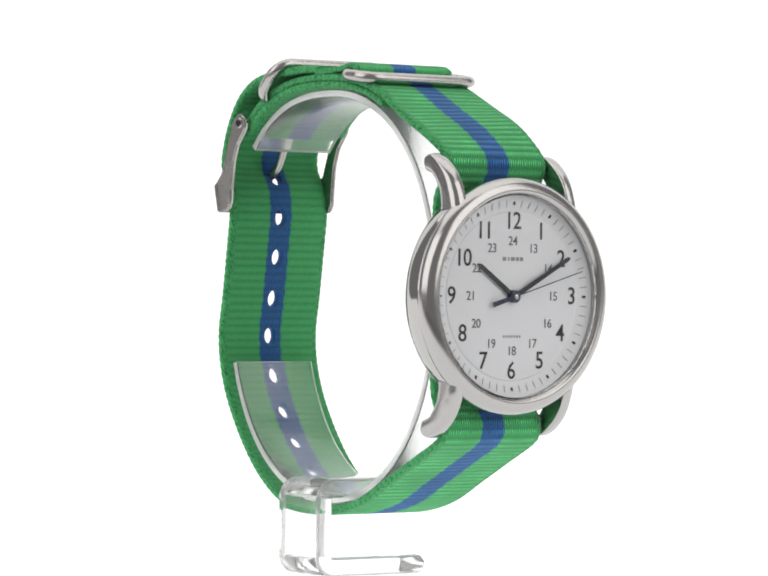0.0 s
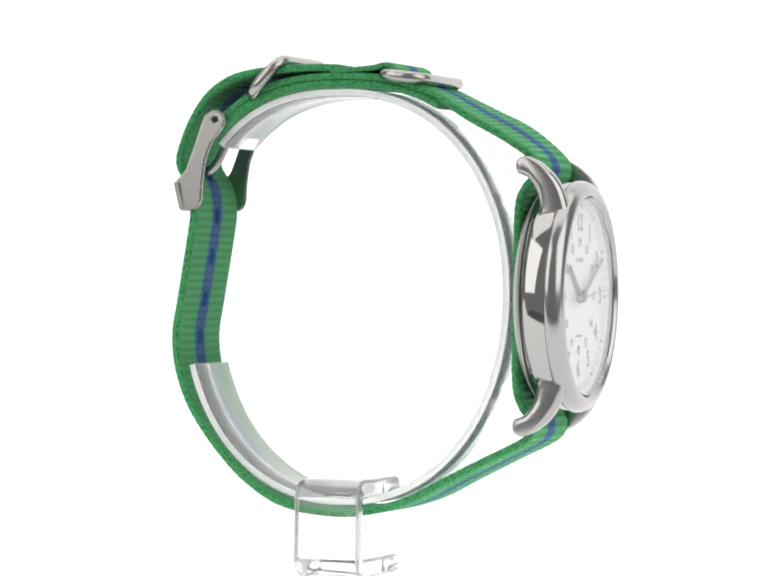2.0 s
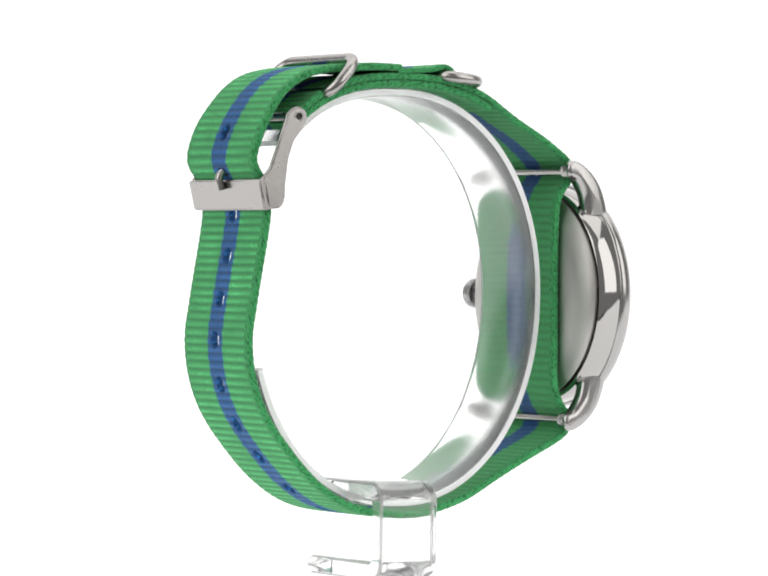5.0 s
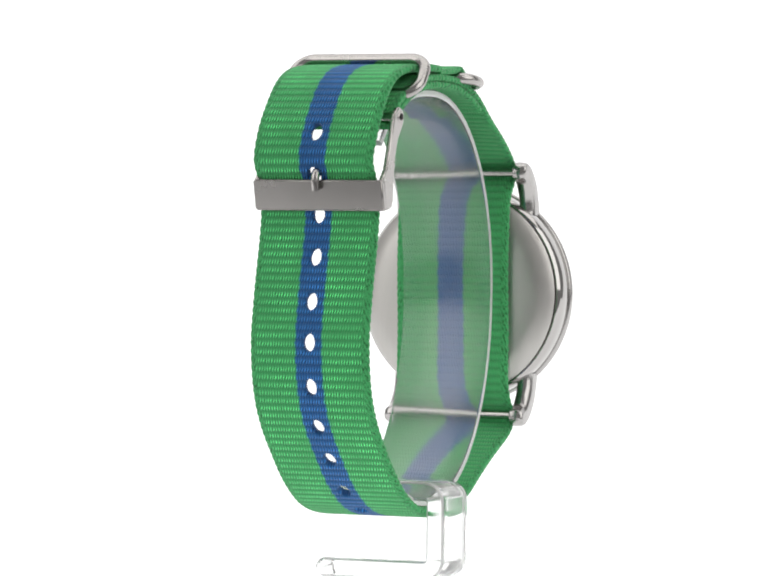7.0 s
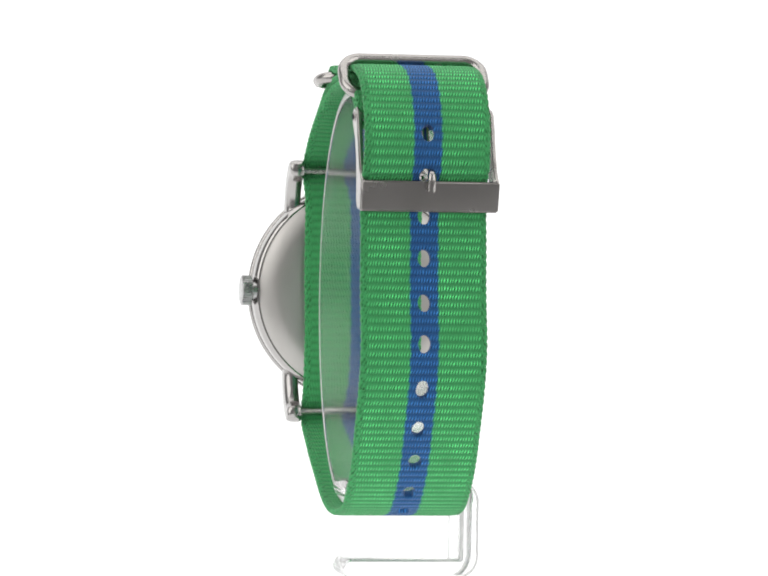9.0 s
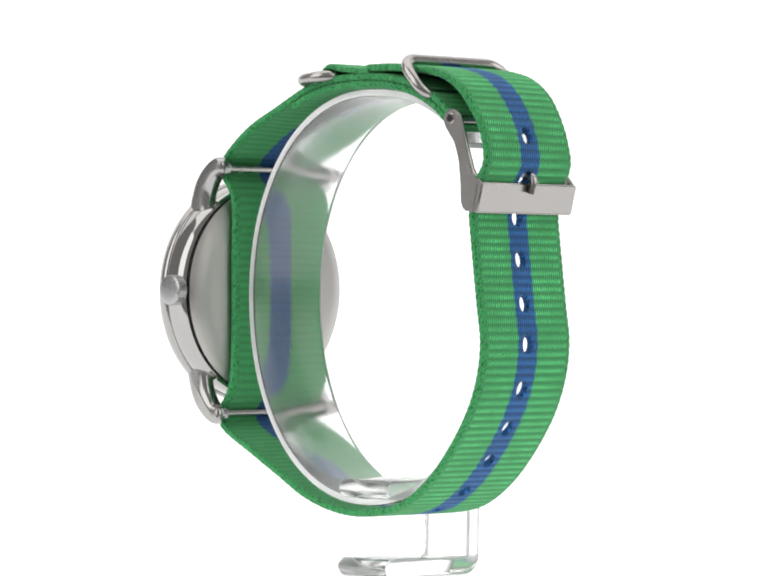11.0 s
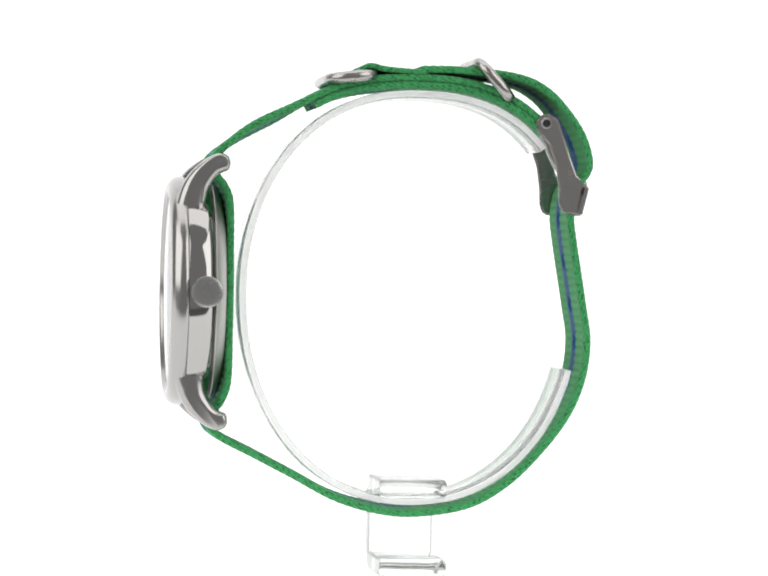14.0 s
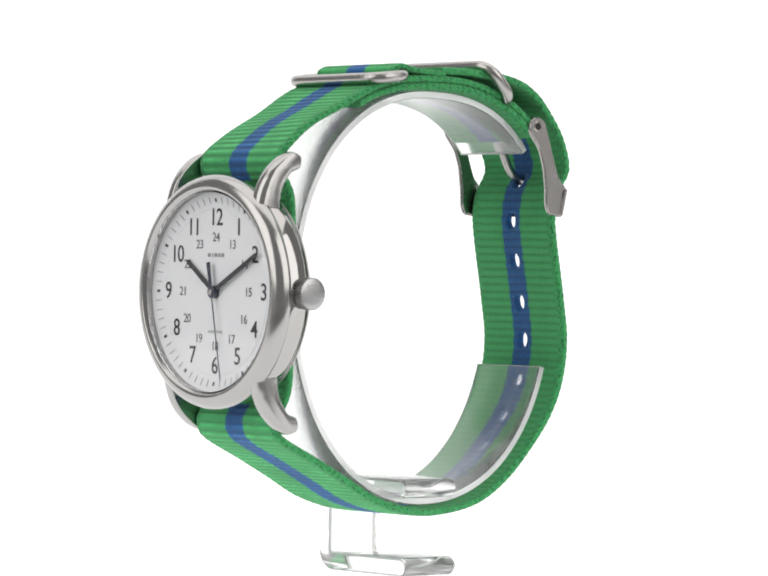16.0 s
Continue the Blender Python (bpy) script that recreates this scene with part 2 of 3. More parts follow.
def studio_floor():
    bm = bmesh.new()
    bmesh.ops.create_cube(bm, size=1, matrix=Matrix.Translation((0, 0, -760)) @ Matrix.Diagonal((5000, 5000, 20, 1)))
    return tagged(part("floor", bm, FLOOR, None, smooth=0), "dark grey studio floor under the light table", "floor", kind="structure")


# ---- display stand ----
RC, RZ, RA, RB, RN = -3.5, 0.4, 28.7, 34.0, 2.5  # the clear collar's oval: middle, half axes, squareness


def oval(a, out=0.0):
    """A point of the collar's outer line at the angle a (degrees, 0 at the dial side), moved outwards."""
    c, s = math.cos(radians(a)), math.sin(radians(a))
    k = (abs(c) ** RN + abs(s) ** RN) ** (-1 / RN)
    v, z = RA * k * c, RB * k * s
    nv, nz = math.copysign(abs(v / RA) ** (RN - 1), v) / RA, math.copysign(abs(z / RB) ** (RN - 1), z) / RB
    m = math.hypot(nv, nz)
    return RC + v + out * nv / m, RZ + z + out * nz / m


def collar_line(a, out=0.0):
    """The clear ring's own outline: rounder than the strap on the dial side, resting on it below."""
    c, s = math.cos(radians(a)), math.sin(radians(a))
    n = 2.1 if c > 0 else RN if s > 0 else 2.16
    h = RB if s > 0 else RB + 1.2
    k = (abs(c) ** n + abs(s) ** n) ** (-1 / n)
    v, z = RA * k * c, h * k * s
    nv, nz = math.copysign(abs(v / RA) ** (n - 1), v) / RA, math.copysign(abs(z / h) ** (n - 1), z) / h
    m = math.hypot(nv, nz)
    return RC + v + out * nv / m, RZ + z + out * nz / m


def ribbon(line, section):
    """Carries a section of (x, out) pairs along a (v, z) line; closed ends."""
    bm = bmesh.new()
    rows = []
    n = len(line)
    for i in range(n):
        a, b = line[max(0, i - 1)], line[min(n - 1, i + 1)]
        tv, tz = b[0] - a[0], b[1] - a[1]
        m = math.hypot(tv, tz)
        nv, nz = tz / m, -tv / m
        rows.append([bm.verts.new((x, -(line[i][0] + o * nv), line[i][1] + o * nz)) for x, o in section])
    k = len(section)
    for i in range(n - 1):
        for j in range(k):
            bm.faces.new((rows[i][j], rows[i][(j + 1) % k], rows[i + 1][(j + 1) % k], rows[i + 1][j]))
    bm.faces.new(rows[0]), bm.faces.new(rows[-1][::-1])
    return bm


def stand():
    base = new("display_stand")
    tagged(base, "clear acrylic C-shaped watch display stand on the light table", "display stand")
    # open collar, its gap at the back
    angles = np.linspace(-159.5, 137, 150)
    line = [collar_line(a, -0.65) for a in angles]
    collar = part("collar", ribbon(line, rounded_loop(16.2, 1.3, 0.3, 3)), FROSTED, base, "clear acrylic open ring")
    # bent strip: inner leg, upright, foot
    path = [(8.0, -32.0), (-8.0, -32.0), (-10.0, -32.0)]
    path += [(-10.0 - 1.9 * math.sin(radians(a)), -33.9 + 1.9 * math.cos(radians(a))) for a in range(15, 91, 15)]
    path += [(-11.9, -42.7)]
    path += [(-10.0 - 1.9 * math.cos(radians(a)), -43.2 - 1.9 * math.sin(radians(a))) for a in range(0, 91, 15)]
    path += [(-8.0, -45.1), (8.0, -45.1)]
    bm = bmesh.new()
    rows = []
    sec = rounded_loop(11.2, 3.2, 0.65, 4)
    ends = [(1.25 * math.sin(radians(a)), math.cos(radians(a))) for a in (80, 60, 40, 20)]
    thin = [c for _, c in ends] + [1] * len(path) + [c for _, c in ends[::-1]]
    path = [(8.0 + d, -32.0) for d, _ in ends] + path + [(8.0 + d, -45.1) for d, _ in ends[::-1]]
    for i in range(len(path)):
        a, b = path[max(0, i - 1)], path[min(len(path) - 1, i + 1)]
        tx, tz = b[0] - a[0], b[1] - a[1]
        m = math.hypot(tx, tz)
        rows.append([bm.verts.new((path[i][0] + o * thin[i] * tz / m, 4.3 + w, path[i][1] - o * thin[i] * tx / m)) for w, o in sec])
    k = len(sec)
    for i in range(len(rows) - 1):
        for j in range(k):
            bm.faces.new((rows[i][j], rows[i][(j + 1) % k], rows[i + 1][(j + 1) % k], rows[i + 1][j]))
    bm.faces.new(rows[0]), bm.faces.new(rows[-1][::-1])
    bracket = part("bracket", bm, ACRYLIC, base, "bent clear acrylic strip, foot and upright", smooth=50)
    # ring rims are dull; strip corners dull and greyed to paint their refracted lines
    collar.data.materials.append(DULL)
    for f in collar.data.polygons:
        if abs(f.normal.x) > 0.9 or len(f.vertices) > 4:
            f.material_index = 1
    bracket.data.materials.append(CORNER_GREY)
    for f in bracket.data.polygons:
        if 0.25 < abs(f.normal.y) < 0.95 and f.center.x < 7.9 * MM:
            f.material_index = 1
    for ob in (collar, bracket):
        ob.visible_shadow = False
    return base


# ---- strap ----
THICK, HALF = 1.25, 10.3


def strap_mesh(points, holes=(), start=0.0, half=HALF, thick=THICK, leans=()):
    """Ribbed webbing along a (v, z) line, with oval eyelets at the (v, z) places given."""
    line, s = smooth_path(points, RIB / 8)
    tan = np.gradient(line, axis=0)
    tan /= np.linalg.norm(tan, axis=1)[:, None]
    nor = np.stack([tan[:, 1], -tan[:, 0]], 1)
    mid = list(np.arange(-1.6, 1.61, 0.2)) if len(holes) else [-1.6, -0.8, 0, 0.8, 1.6]
    cols = [-1.0, -0.985, -0.955, -0.91] + [w / half for w in np.arange(-8.4, -1.7, 0.85)]
    ws = [c * half for c in cols] + mid + [-c * half for c in cols[::-1]]
    ws = np.array(ws)
    m = len(ws)
    n = len(line)
    rib = np.abs(np.sin(math.pi * (s + start) / RIB)) ** 0.7
    tooth = np.abs(np.sin(math.pi * (s + start) / RIB)) ** 1.5
    e = np.clip((half - np.abs(ws)) / 0.75, 0, 1)
    lip = np.sqrt(np.clip(1 - (1 - e) ** 2, 0, 1))
    verts, uvs = [], []
    centres = []
    for hv, hz in holes:
        i = int(np.argmin((line[:, 0] - hv) ** 2 + (line[:, 1] - hz) ** 2))
        centres.append(s[i])
    W = np.repeat(ws[None], n, 0)
    S = np.repeat(s[:, None], m, 1)
    wob = 0.10 * np.sin(s / 9.0) + 0.05 * np.sin(s / 3.1 + 1) + 0.75 * np.clip((-line[:, 0] - 12) / 16, 0, 1) * np.clip((36 - line[:, 1]) / 14, 0, 1)
    keep = np.ones((n - 1, m - 1), bool)
    rim = np.zeros((n, m), bool)
    for c in centres:
        cw, cs = (ws[:-1] + ws[1:]) / 2, (s[:-1] + s[1:]) / 2
        inside = ((cw[None] / 1.05) ** 2 + ((cs[:, None] - c) / 1.45) ** 2) < 1
        keep &= ~inside
        near = np.zeros((n, m), bool)
        near[:-1, :-1] |= inside
        near[1:, :-1] |= inside
        near[:-1, 1:] |= inside
        near[1:, 1:] |= inside
        full = np.zeros((n, m), int)
        full[:-1, :-1] += inside
        full[1:, :-1] += inside
        full[:-1, 1:] += inside
        full[1:, 1:] += inside
        edge = near & (full < 4)
        a = np.arctan2((S - c) / 1.45, W / 1.05)
        W = np.where(edge, 1.05 * np.cos(a), W)
        S = np.where(edge, c + 1.45 * np.sin(a), S)
        rim |= edge
    pv = [np.interp(S, s, line[:, k]) for k in (0, 1)]
    nv = [np.interp(S, s, nor[:, k]) for k in (0, 1)]
    # slack stretches stand off the line and twist a little
    for lv, lz, width, lift, tilt in leans:
        c = s[int(np.argmin((line[:, 0] - lv) ** 2 + (line[:, 1] - lz) ** 2))]
        out = np.clip(1 - ((S - c) / width) ** 2, 0, 1) ** 2 * (lift + tilt * W)
        pv = [pv[k] - out * nv[k] for k in (0, 1)]
    relief = (0.12 * rib[:, None] - 0.06) * (0.04 + 0.96 * np.clip((half - np.abs(ws)) / 1.3, 0, 1))[None]
    relief = np.where(rim, -0.10, relief)
    h = thick / 2 * (0.48 + 0.52 * lip[None]) * np.ones((n, 1)) + relief
    X = W * (1 + 0.011 * (tooth[:, None] - 0.7) * (np.abs(W) > half * 0.93)) + wob[:, None]
    top = np.stack([X, -(pv[0] + h * nv[0]), pv[1] + h * nv[1]], 2)
    bot = np.stack([X, -(pv[0] - h * nv[0]), pv[1] - h * nv[1]], 2)
    verts = np.vstack([top.reshape(-1, 3), bot.reshape(-1, 3)])
    N = n * m
    I = np.arange(N).reshape(n, m)
    a, b, c, d = I[:-1, :-1], I[1:, :-1], I[1:, 1:], I[:-1, 1:]
    q = np.stack([a, b, c, d], 2)[keep]
    faces = [q, q[:, ::-1] + N]
    walls = []
    padded = np.zeros((n + 1, m + 1), bool)
    padded[1:-1, 1:-1] = keep
    for i, j in zip(*np.nonzero(keep)):
        if not padded[i, j + 1]:
            walls.append((I[i, j], I[i, j + 1], I[i, j + 1] + N, I[i, j] + N))
        if not padded[i + 2, j + 1]:
            walls.append((I[i + 1, j + 1], I[i + 1, j], I[i + 1, j] + N, I[i + 1, j + 1] + N))
        if not padded[i + 1, j]:
            walls.append((I[i + 1, j], I[i, j], I[i, j] + N, I[i + 1, j] + N))
        if not padded[i + 1, j + 2]:
            walls.append((I[i, j + 1], I[i + 1, j + 1], I[i + 1, j + 1] + N, I[i, j + 1] + N))
    faces = np.vstack(faces + [np.array(walls)])
    me = bpy.data.meshes.new("strap")
    me.from_pydata(verts.tolist(), [], faces.tolist())
    layer = me.uv_layers.new(name="mm")
    idx = np.empty(len(me.loops), int)
    me.loops.foreach_get("vertex_index", idx)
    flat = np.stack([np.concatenate([W.ravel(), W.ravel()]), np.concatenate([(S + start).ravel(), (S + start).ravel()])], 1)
    layer.data.foreach_set("uv", flat[idx].ravel().astype(np.float32))
    # signed distance from the middle of the selvedge
    rim_layer = me.uv_layers.new(name="rim")
    d = 0.3 + half - np.abs(W).ravel()
    flat = np.stack([np.concatenate([d, -d]), np.concatenate([(S + start).ravel(), (S + start).ravel()])], 1)
    rim_layer.data.foreach_set("uv", flat[idx].ravel().astype(np.float32))
    bm = bmesh.new()
    bm.from_mesh(me)
    loose = [v for v in bm.verts if not v.link_faces]
    bmesh.ops.delete(bm, geom=loose, context="VERTS")
    bmesh.ops.recalc_face_normals(bm, faces=bm.faces)
    bm.to_mesh(me)
    bm.free()
    return me


def straps(watch):
    # outer layer: from the buckle over the top, behind the case, round below and up through the buckle to its tip
    top = [oval(a, 1.95) for a in range(132, 59, -9)]
    run = top + [(18.6, 29.0), (25.1, 25.6), (28.9, 23.3), (29.9, 21.4), (29.2, 19.6), (27.9, 17.9), (26.95, 15.0), (26.8, 7), (26.8, -6),
                 (26.95, -14.0), (27.9, -17.3), (29.2, -19.2), (29.8, -20.9), (28.5, -23.2), (21.7, -26.7), (15.3, -30.0), (8.8, -33.4),
                 (2.0, -35.4), (-4.6, -35.9), (-13.2, -34.5), (-19.9, -30.6), (-25.6, -24.8), (-29.8, -18.9), (-32.1, -13.0), (-32.8, -7.0),
                 (-32.0, -1.2), (-31.0, 5.0), (-30.2, 10.0), (-29.8, 13.8), (-30.4, 17.8), (-32.5, 21.6), (-31.9, 25.2), (-30.1, 29.2),
                 (-27.2, 33.2), (-23.5, 35.8), (-19.2, 37.0), (-14.4, 37.5), (-9.6, 37.8), (-4.8, 37.75)]
    eyes = [(-31.4, 26.2), (-31.3, 19.9), (-29.8, 13.2), (-30.5, 6.3), (-31.7, -0.9), (-32.5, -7.4), (-31.5, -14.4), (-28.3, -20.6), (-24.2, -26.1), (-18.6, -31.0), (-12.3, -34.3)]
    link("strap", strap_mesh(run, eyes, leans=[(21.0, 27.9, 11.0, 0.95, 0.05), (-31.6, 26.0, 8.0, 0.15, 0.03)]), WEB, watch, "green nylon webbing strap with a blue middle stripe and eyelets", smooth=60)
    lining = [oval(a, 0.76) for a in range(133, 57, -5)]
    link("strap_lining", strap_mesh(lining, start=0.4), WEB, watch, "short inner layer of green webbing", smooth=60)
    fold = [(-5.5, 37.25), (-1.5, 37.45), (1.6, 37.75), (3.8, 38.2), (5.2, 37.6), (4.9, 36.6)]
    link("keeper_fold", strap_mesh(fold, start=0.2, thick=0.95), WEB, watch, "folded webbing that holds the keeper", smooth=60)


# ---- watch ----
def keeper(watch, v0, z0, v1, z1):
    """A flat ring of round steel wire, leaning along the line from (v0, z0) to (v1, z1)."""
    d = math.hypot(v1 - v0, z1 - z0)
    tv, tz = (v1 - v0) / d, (z1 - z0) / d
    loop = rounded_loop(25.0 - 1.9, d, 3.0, 10)
    pts = []
    for a, b in loop:
        pts.append((a, -((v0 + v1) / 2 + b * tv), (z0 + z1) / 2 + b * tz))
    return part("keeper", tube(pts, 0.97, closed=True), SATIN, watch, "satin steel wire strap keeper", smooth=180)


def buckle(watch):
    frame_ob = new("buckle")
    frame_ob.parent = watch
    frame_ob["label"] = "satin steel pin buckle"
    cheek = [(-25.9, 30.7), (-24.4, 30.5), (-23.6, 29.3), (-23.9, 27.9), (-26.1, 25.2), (-27.1, 22.4), (-27.6, 18.6), (-27.7, 15.6),
             (-28.4, 14.2), (-31.0, 13.9), (-32.4, 18.7), (-30.6, 20.6), (-29.5, 23.6), (-27.4, 29.8)]
    for sign in (-1, 1):
        part("cheek", slab(cheek, sign * 10.45, sign * 11.3, 0.28, 3), SATIN, frame_ob, smooth=40)
        rivet = lathe([(0, 0), (0.55, 0.0), (0.62, -0.12), (0.75, -0.12), (0.95, 0.1), (0.95, 0.3)], 24, "x")
        bmesh.ops.scale(rivet, vec=(-sign, 1, 1), verts=rivet.verts)
        part("rivet", rivet, SATIN, frame_ob, "small dark-centred rivet", smooth=40, loc=(sign * 11.35, 25.4, 29.1))
        # a black disc paints the shade inside the rivet's hollow centre
        dot = lathe([(0, 0.05), (0.5, 0.05), (0.5, 0.2)], 20, "x")
        bmesh.ops.scale(dot, vec=(sign, 1, 1), verts=dot.verts)
        part("rivet_hole_shade", dot, DARK, frame_ob, "black disc standing for the shade in the rivet's hole", loc=(sign * 11.4, 25.4, 29.1))
    bar = [(-31.2, 18.8), (-32.8, 18.7), (-31.6, 13.8), (-30.3, 13.9)]
    part("front_bar", slab(bar, -11.3, 11.3, 0.25, 3), SATIN, frame_ob, smooth=40)
    part("pivot", tube([(-11.0, 25.4, 29.1), (0, 25.4, 29.1), (11.0, 25.4, 29.1)], 0.7), SATIN, frame_ob, smooth=60)
    pts, _ = smooth_path([(0, 25.6, 29.1), (0, 27.2, 26.0), (0, 29.2, 22.0), (0, 31.6, 20.1), (0, 32.8, 20.0), (0, 33.5, 19.0), (0, 33.1, 17.1)], 0.4)
    tang = tube(pts, 0.72, sides=12)
    part("tang", tang, SATIN, frame_ob, "bent steel buckle pin", smooth=60)


def lug(watch, sx, sz):
    """A horn with a swept outline and softly rounded sides."""
    line = [(27.6, 22.75), (27.2, 21.7), (27.5, 20.5), (28.4, 20.1), (29.4, 19.5), (30.7, 17.4), (31.2, 15.2), (31.3, 13.0), (33.6, 12.4), (36.1, 13.0),
            (35.9, 15.6), (35.0, 18.2), (33.7, 20.2), (32.1, 21.7), (30.6, 22.7), (29.0, 23.3)]
    line, _ = smooth_path([(v, z if sz > 0 else -z + 0.9) for v, z in line], 0.22, closed=True)
    line = line[:-1]
    t = np.roll(line, -2, 0) - np.roll(line, 2, 0)
    t /= np.linalg.norm(t, axis=1)[:, None]
    area = np.sum(line[:, 0] * np.roll(line[:, 1], -1) - np.roll(line[:, 0], -1) * line[:, 1])
    inward = np.stack([-t[:, 1], t[:, 0]], 1) * math.copysign(1, area)
    # shallow rounding on the strap side, a broad dome outside that narrows towards the tip
    height = np.abs(line[:, 1] - 0.45)
    dome = 0.5 + 1.15 * np.clip((22.3 - height) / 5.5, 0, 1)
    layers = [(10.5 + 0.35 * (1 - math.cos(a)), 0.35 * (1 - math.sin(a)) * np.ones(len(line))) for a in np.linspace(0, math.pi / 2, 4)]
    layers += [(11.5 + 1.45 * math.sin(a), dome * (1 - math.cos(a))) for a in np.linspace(0, math.pi / 2, 9)]
    bm = bmesh.new()
    rows = [[bm.verts.new((sx * x, -p[0], p[1])) for p in line + inset[:, None] * inward] for x, inset in layers]
    n = len(line)
    for a, b in zip(rows, rows[1:]):
        for k in range(n):
            bm.faces.new((a[k], b[k], b[(k + 1) % n], a[(k + 1) % n]))
    bm.faces.new(rows[0]), bm.faces.new(rows[-1][::-1])
    part("lug", bm, BEZEL, watch, smooth=40)


def number(text, x, z, size, width, mat, parent, label):
    cu = bpy.data.curves.new("numeral", "FONT")
    cu.body, cu.size, cu.align_x, cu.align_y = text, size, "CENTER", "CENTER"
    cu.extrude, cu.resolution_u, cu.space_character = 0.02, 3, 0.92
    cu.offset = 0.008 * size
    ob = bpy.data.objects.new("numeral", cu)
    scene.collection.objects.link(ob)
    dg = bpy.context.evaluated_depsgraph_get()
    me = bpy.data.meshes.new_from_object(ob.evaluated_get(dg))
    bpy.data.objects.remove(ob)
    me.transform(pose(x, -34.58, z, 90) @ Matrix.Diagonal((width, 1, 1, 1)))
    me.materials.clear()
    return link("numeral", me, mat, parent, label, smooth=0)


def flat_bar(x, z, w, h, angle, v, thick=0.03):
    """A small bar on the dial, turned clockwise by angle degrees about its middle."""
    bm = bmesh.new()
    bmesh.ops.create_cube(bm, size=1, matrix=Matrix.Translation((x, -v, z)) @ pose(0, 0, 0, 0, angle, 0) @ Matrix.Diagonal((w, thick, h, 1)))
    return bm


def hand(name, watch, outline, v, thick, angle, mat, label):
    bm = bmesh.new()
    a = [bm.verts.new((x, -thick / 2, z)) for x, z in outline]
    b = [bm.verts.new((x, thick / 2, z)) for x, z in outline]
    n = len(a)
    bm.faces.new(a), bm.faces.new(b[::-1])
    for i in range(n):
        bm.faces.new((a[i], b[i], b[(i + 1) % n], a[(i + 1) % n]))
    ob = part(name, bm, mat, watch, label, smooth=30, loc=(0, -v, HUB))
    ob.rotation_euler = (0, radians(angle), 0)
    return ob


HUB = 0.45  # height of the dial's middle
SINK = 0.15  # how far the head of the case sits back in its barrel


def wristwatch():
    watch = new("wristwatch")
    tagged(watch, "round steel wristwatch with white dial and striped green nylon strap", "watch")
    up = Matrix.Translation((0, 0, HUB))

    def turned_part(name, profile, mat, label="", seg=144, close=False, smooth=32):
        bm = lathe(profile, seg, close=close)
        bmesh.ops.transform(bm, matrix=up, verts=bm.verts)
        return part(name, bm, mat, watch, label, smooth=smooth)

    turned_part("case", [(16.0, 30.1), (17.6, 30.1), (18.05, 30.15), (18.4, 30.45), (18.6, 30.9), (18.72, 31.3), (18.85, 33.8), (18.75, 34.05), (16.4, 34.2), (16.4, 30.6), (16.0, 30.6)], STEEL, "polished round steel case", close=True, smooth=28)
    turned_part("bezel", [(18.4, 34.15), (18.85, 34.2), (19.08, 34.45), (19.15, 34.9), (19.05, 35.5), (18.75, 36.2), (18.2, 36.75), (17.5, 37.05), (16.95, 37.1), (16.72, 37.0), (16.62, 36.75), (16.42, 36.6), (16.3, 36.3), (16.25, 35.4), (16.25, 34.0)], BEZEL, "rounded satin steel bezel", close=True, smooth=60)
    turned_part("caseback", [(0, 27.5), (12.5, 27.55), (14.4, 27.7), (15.6, 28.0), (16.9, 28.7), (17.6, 29.15), (17.85, 29.45), (17.8, 29.6), (17.0, 29.65), (16.6, 30.3), (0, 30.3)], BRUSHED, "brushed steel case back", smooth=30)
    dial = turned_part("dial", [(0, 34.55), (13.5, 34.55), (13.65, 34.44), (13.9, 34.44), (16.4, 35.17), (16.4, 33.9), (0, 33.9)], DIAL, "silver-white dial with a raised minute track")
    glass = turned_part("crystal", [(0, 36.95), (8, 36.88), (16.28, 36.6), (16.28, 36.4), (16.28, 36.0), (8, 36.2), (0, 36.25)], CRYSTAL, "clear watch glass", smooth=60)
    glass.visible_shadow = False
    for h in range(1, 13):
        a = radians(30 * h)
        number(str(h), (11.75 + 0.75 * (h % 6 == 3)) * math.sin(a), HUB + 12.05 * math.cos(a), 3.95, 0.93, BLACK, dial, "black hour numeral")
        number(str(h + 12), 8.55 * math.sin(a), HUB + 8.85 * math.cos(a), 2.08, 0.98, GREY, dial, "small grey 24-hour numeral")
    for k in range(60):
        a = radians(6 * k)
        r = 14.95
        five = k % 5 == 0
        bm = flat_bar(0, r, 0.42 if five else 0.13, 0.62 if five else 1.15, 0, 0, 0.06)
        bmesh.ops.transform(bm, matrix=pose(0, -34.79, HUB, 0, 6 * k, 0) @ Matrix.Translation((0, 0, r)) @ pose(0, 0, 0, 16.3) @ Matrix.Translation((0, 0, -r)), verts=bm.verts)
        part("minute_mark", bm, BLACK if five else FAINT, dial, smooth=0)
    for x, w in ((-1.75, 0.75), (-0.85, 0.3), (0.0, 0.85), (0.95, 0.65), (1.8, 0.7)):
        part("maker_mark", flat_bar(x, HUB + 6.0, w, 0.62, 0, 34.58), FAINT, dial, "plain grey bars of the maker's mark", smooth=0)
    for k in range(7):
        part("dial_mark", flat_bar(-1.65 + 0.55 * k, HUB - 6.45, 0.3, 0.42, 0, 34.58), FAINT, dial, "faint grey lettering as bars", smooth=0)
    for sx in (-1, 1):
        for sz in (-1, 1):
            lug(watch, sx, sz)
    for z in (21.4, -20.5):
        part("spring_bar", tube([(-11, -28.0, z), (0, -28.0, z), (11, -28.0, z)], 0.68), SATIN, watch, "thin steel spring bar", smooth=60)
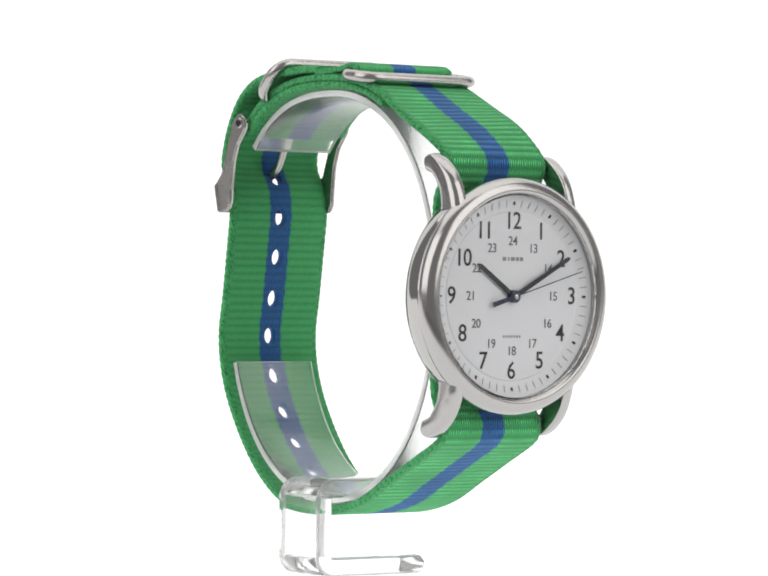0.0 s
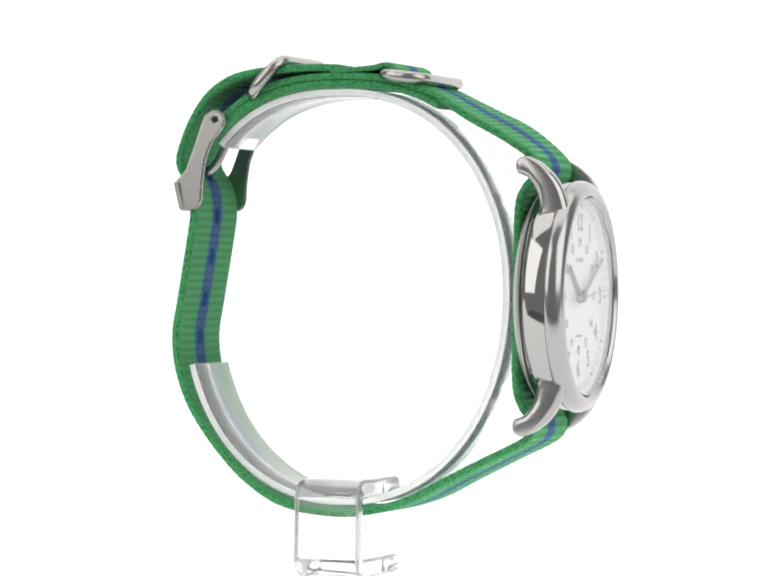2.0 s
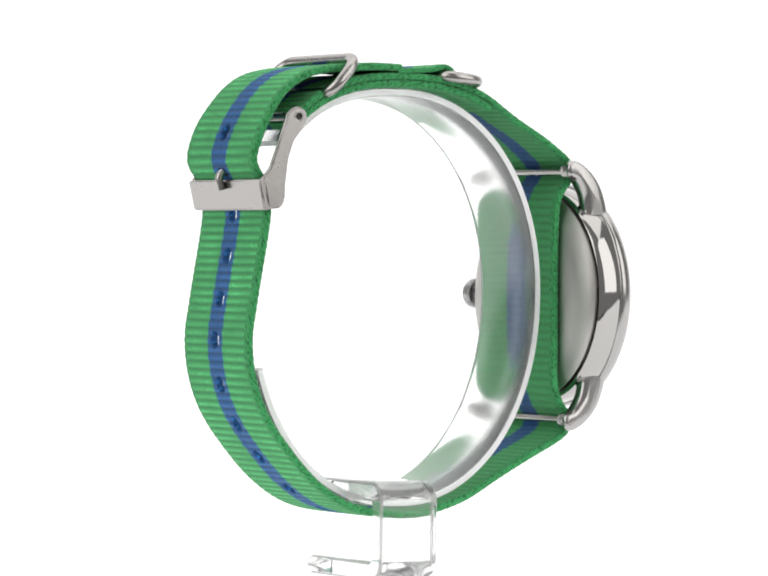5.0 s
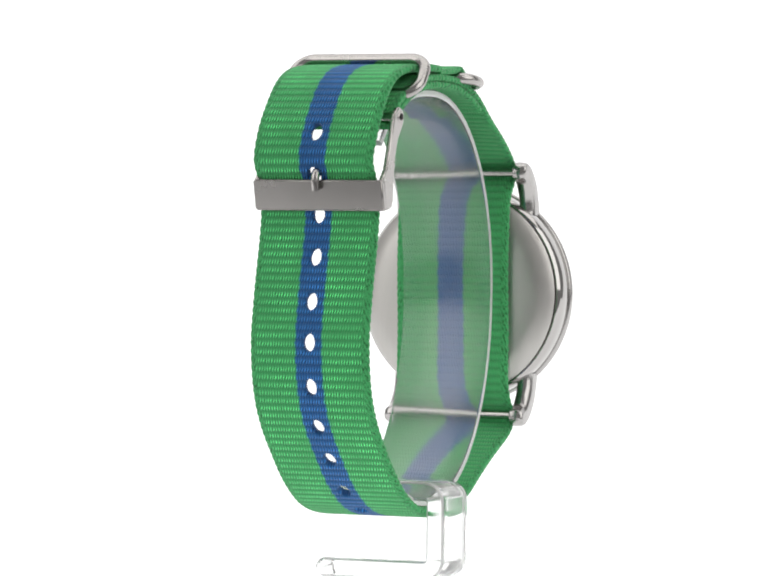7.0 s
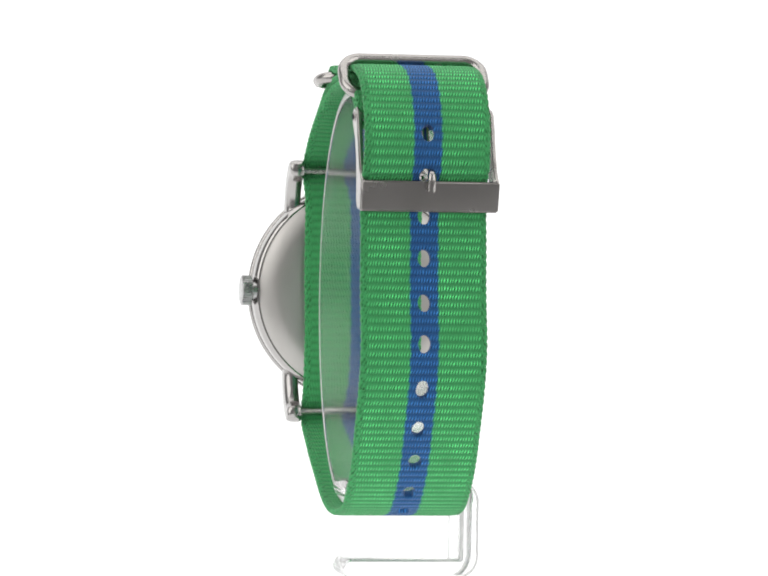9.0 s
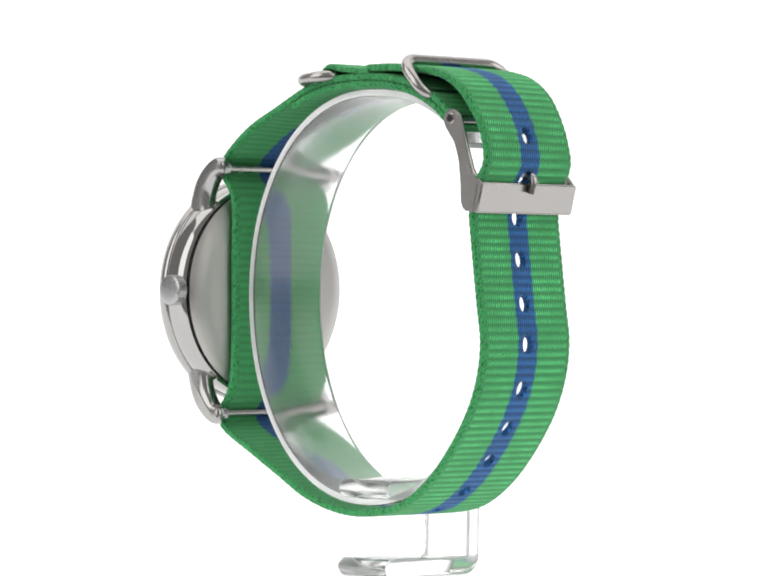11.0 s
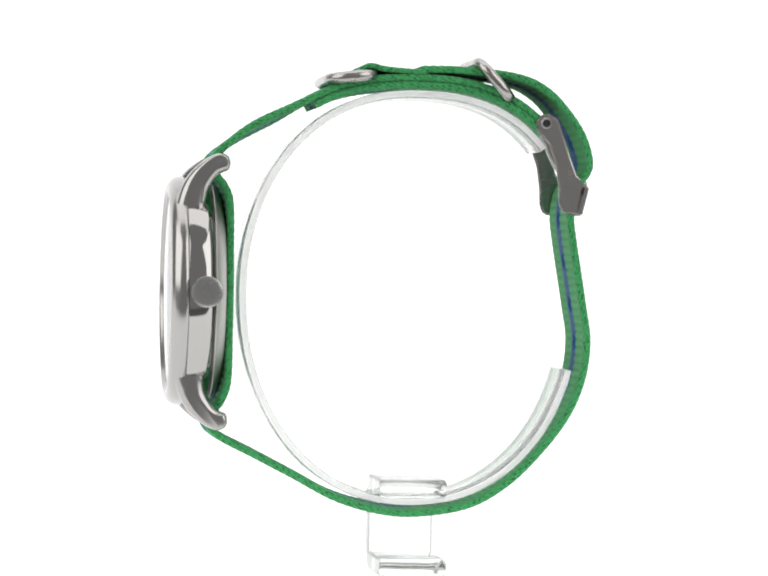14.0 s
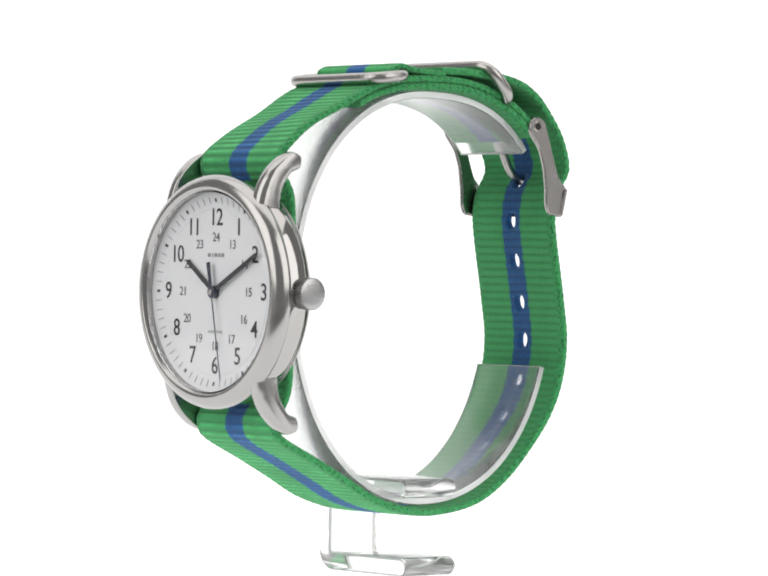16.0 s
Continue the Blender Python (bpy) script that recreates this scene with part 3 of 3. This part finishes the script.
    # crown with a fluted rim
    bm = bmesh.new()
    rows = []
    for x, r, f in ((18.2, 1.5, 0), (18.95, 1.5, 0), (19.0, 2.35, 0), (19.15, 2.62, 1), (20.65, 2.62, 1), (20.82, 2.48, 0), (20.9, 2.25, 0), (20.95, 1.7, 0), (20.98, 0.9, 0), (20.99, 0.2, 0)):
        rows.append([bm.verts.new((x, -31.2 + (r - f * 0.2 * (k % 4 < 2)) * math.cos(2 * math.pi * k / 144), HUB + (r - f * 0.2 * (k % 4 < 2)) * math.sin(2 * math.pi * k / 144))) for k in range(144)])
    for a, b in zip(rows, rows[1:]):
        for k in range(144):
            bm.faces.new((a[k], b[k], b[(k + 1) % 144], a[(k + 1) % 144]))
    bm.faces.new(rows[0]), bm.faces.new(rows[-1][::-1])
    part("crown", bm, CROWN, watch, "fluted steel crown with a flat satin end", smooth=25)
    # hands
    hand("hour_hand", watch, [(-0.42, -0.6), (-0.36, 8.4), (-0.15, 8.8), (0.15, 8.8), (0.36, 8.4), (0.42, -0.6)], 34.95, 0.16, 305.2, HAND, "straight black hour hand")
    hand("minute_hand", watch, [(-0.42, -0.6), (-0.34, 12.7), (-0.15, 13.1), (0.15, 13.1), (0.34, 12.7), (0.42, -0.6)], 35.25, 0.16, 61.2, HAND, "straight black minute hand")
    second = hand("second_hand", watch, [(-0.42, -4.9), (-0.34, -1.0), (-0.09, 0), (-0.07, 14.6), (0.07, 14.6), (0.09, 0), (0.34, -1.0), (0.42, -4.9)], 35.5, 0.12, 73.5, NAVY, "thin dark second hand with a broad tail")
    cap = lathe([(0, 35.75), (0.7, 35.72), (1.0, 35.5), (1.05, 34.6)], 32)
    bmesh.ops.transform(cap, matrix=up, verts=cap.verts)
    part("hub_cap", cap, NAVY, watch, "navy hub cap of the hands", smooth=50)
    pin = lathe([(0, 35.9), (0.3, 35.88), (0.42, 35.8), (0.42, 35.6)], 24)
    bmesh.ops.transform(pin, matrix=up, verts=pin.verts)
    part("hub_pin", pin, BEZEL, watch, "bright steel pin in the hub cap", smooth=50)
    straps(watch)
    keeper(watch, -14.2, 38.95, -19.5, 33.0)
    keeper(watch, 3.4, 36.7, 10.6, 35.9)
    buckle(watch)
    for name, depth in (("bezel", SINK), ("dial", SINK), ("crystal", SINK), ("hour_hand", SINK), ("minute_hand", SINK), ("second_hand", SINK),
                        ("hub_cap", SINK), ("hub_pin", SINK), ("lug", SINK)):
        for ob in watch.children:
            if ob.name.split(".")[0] == name:
                ob.location.y += depth * MM
    return watch, second


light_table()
studio_floor()
the_stand = stand()
the_watch, the_second_hand = wristwatch()


# ---- movement ----
def motions():
    rows = [(t, turned(a, aside)) for t, a, aside in TURN]
    walk(the_watch, rows)
    walk(the_stand, rows)
    ticks = []
    at = Matrix.Translation((0, (SINK - 35.5) * MM, HUB * MM))

    def second_at(k):
        return at @ pose(0, 0, 0, 0, 73.5 + 6 * k, 0)

    ticks.append((0.0, second_at(0)))
    for k in range(15):
        ticks.append((0.55 + k, second_at(k)))
        ticks.append((0.65 + k, second_at(k + 1)))
    ticks.append((15.55, second_at(15)))
    ticks.append((15.65, second_at(16)))
    ticks.append((16.0, second_at(16)))
    walk(the_second_hand, ticks)


motions()
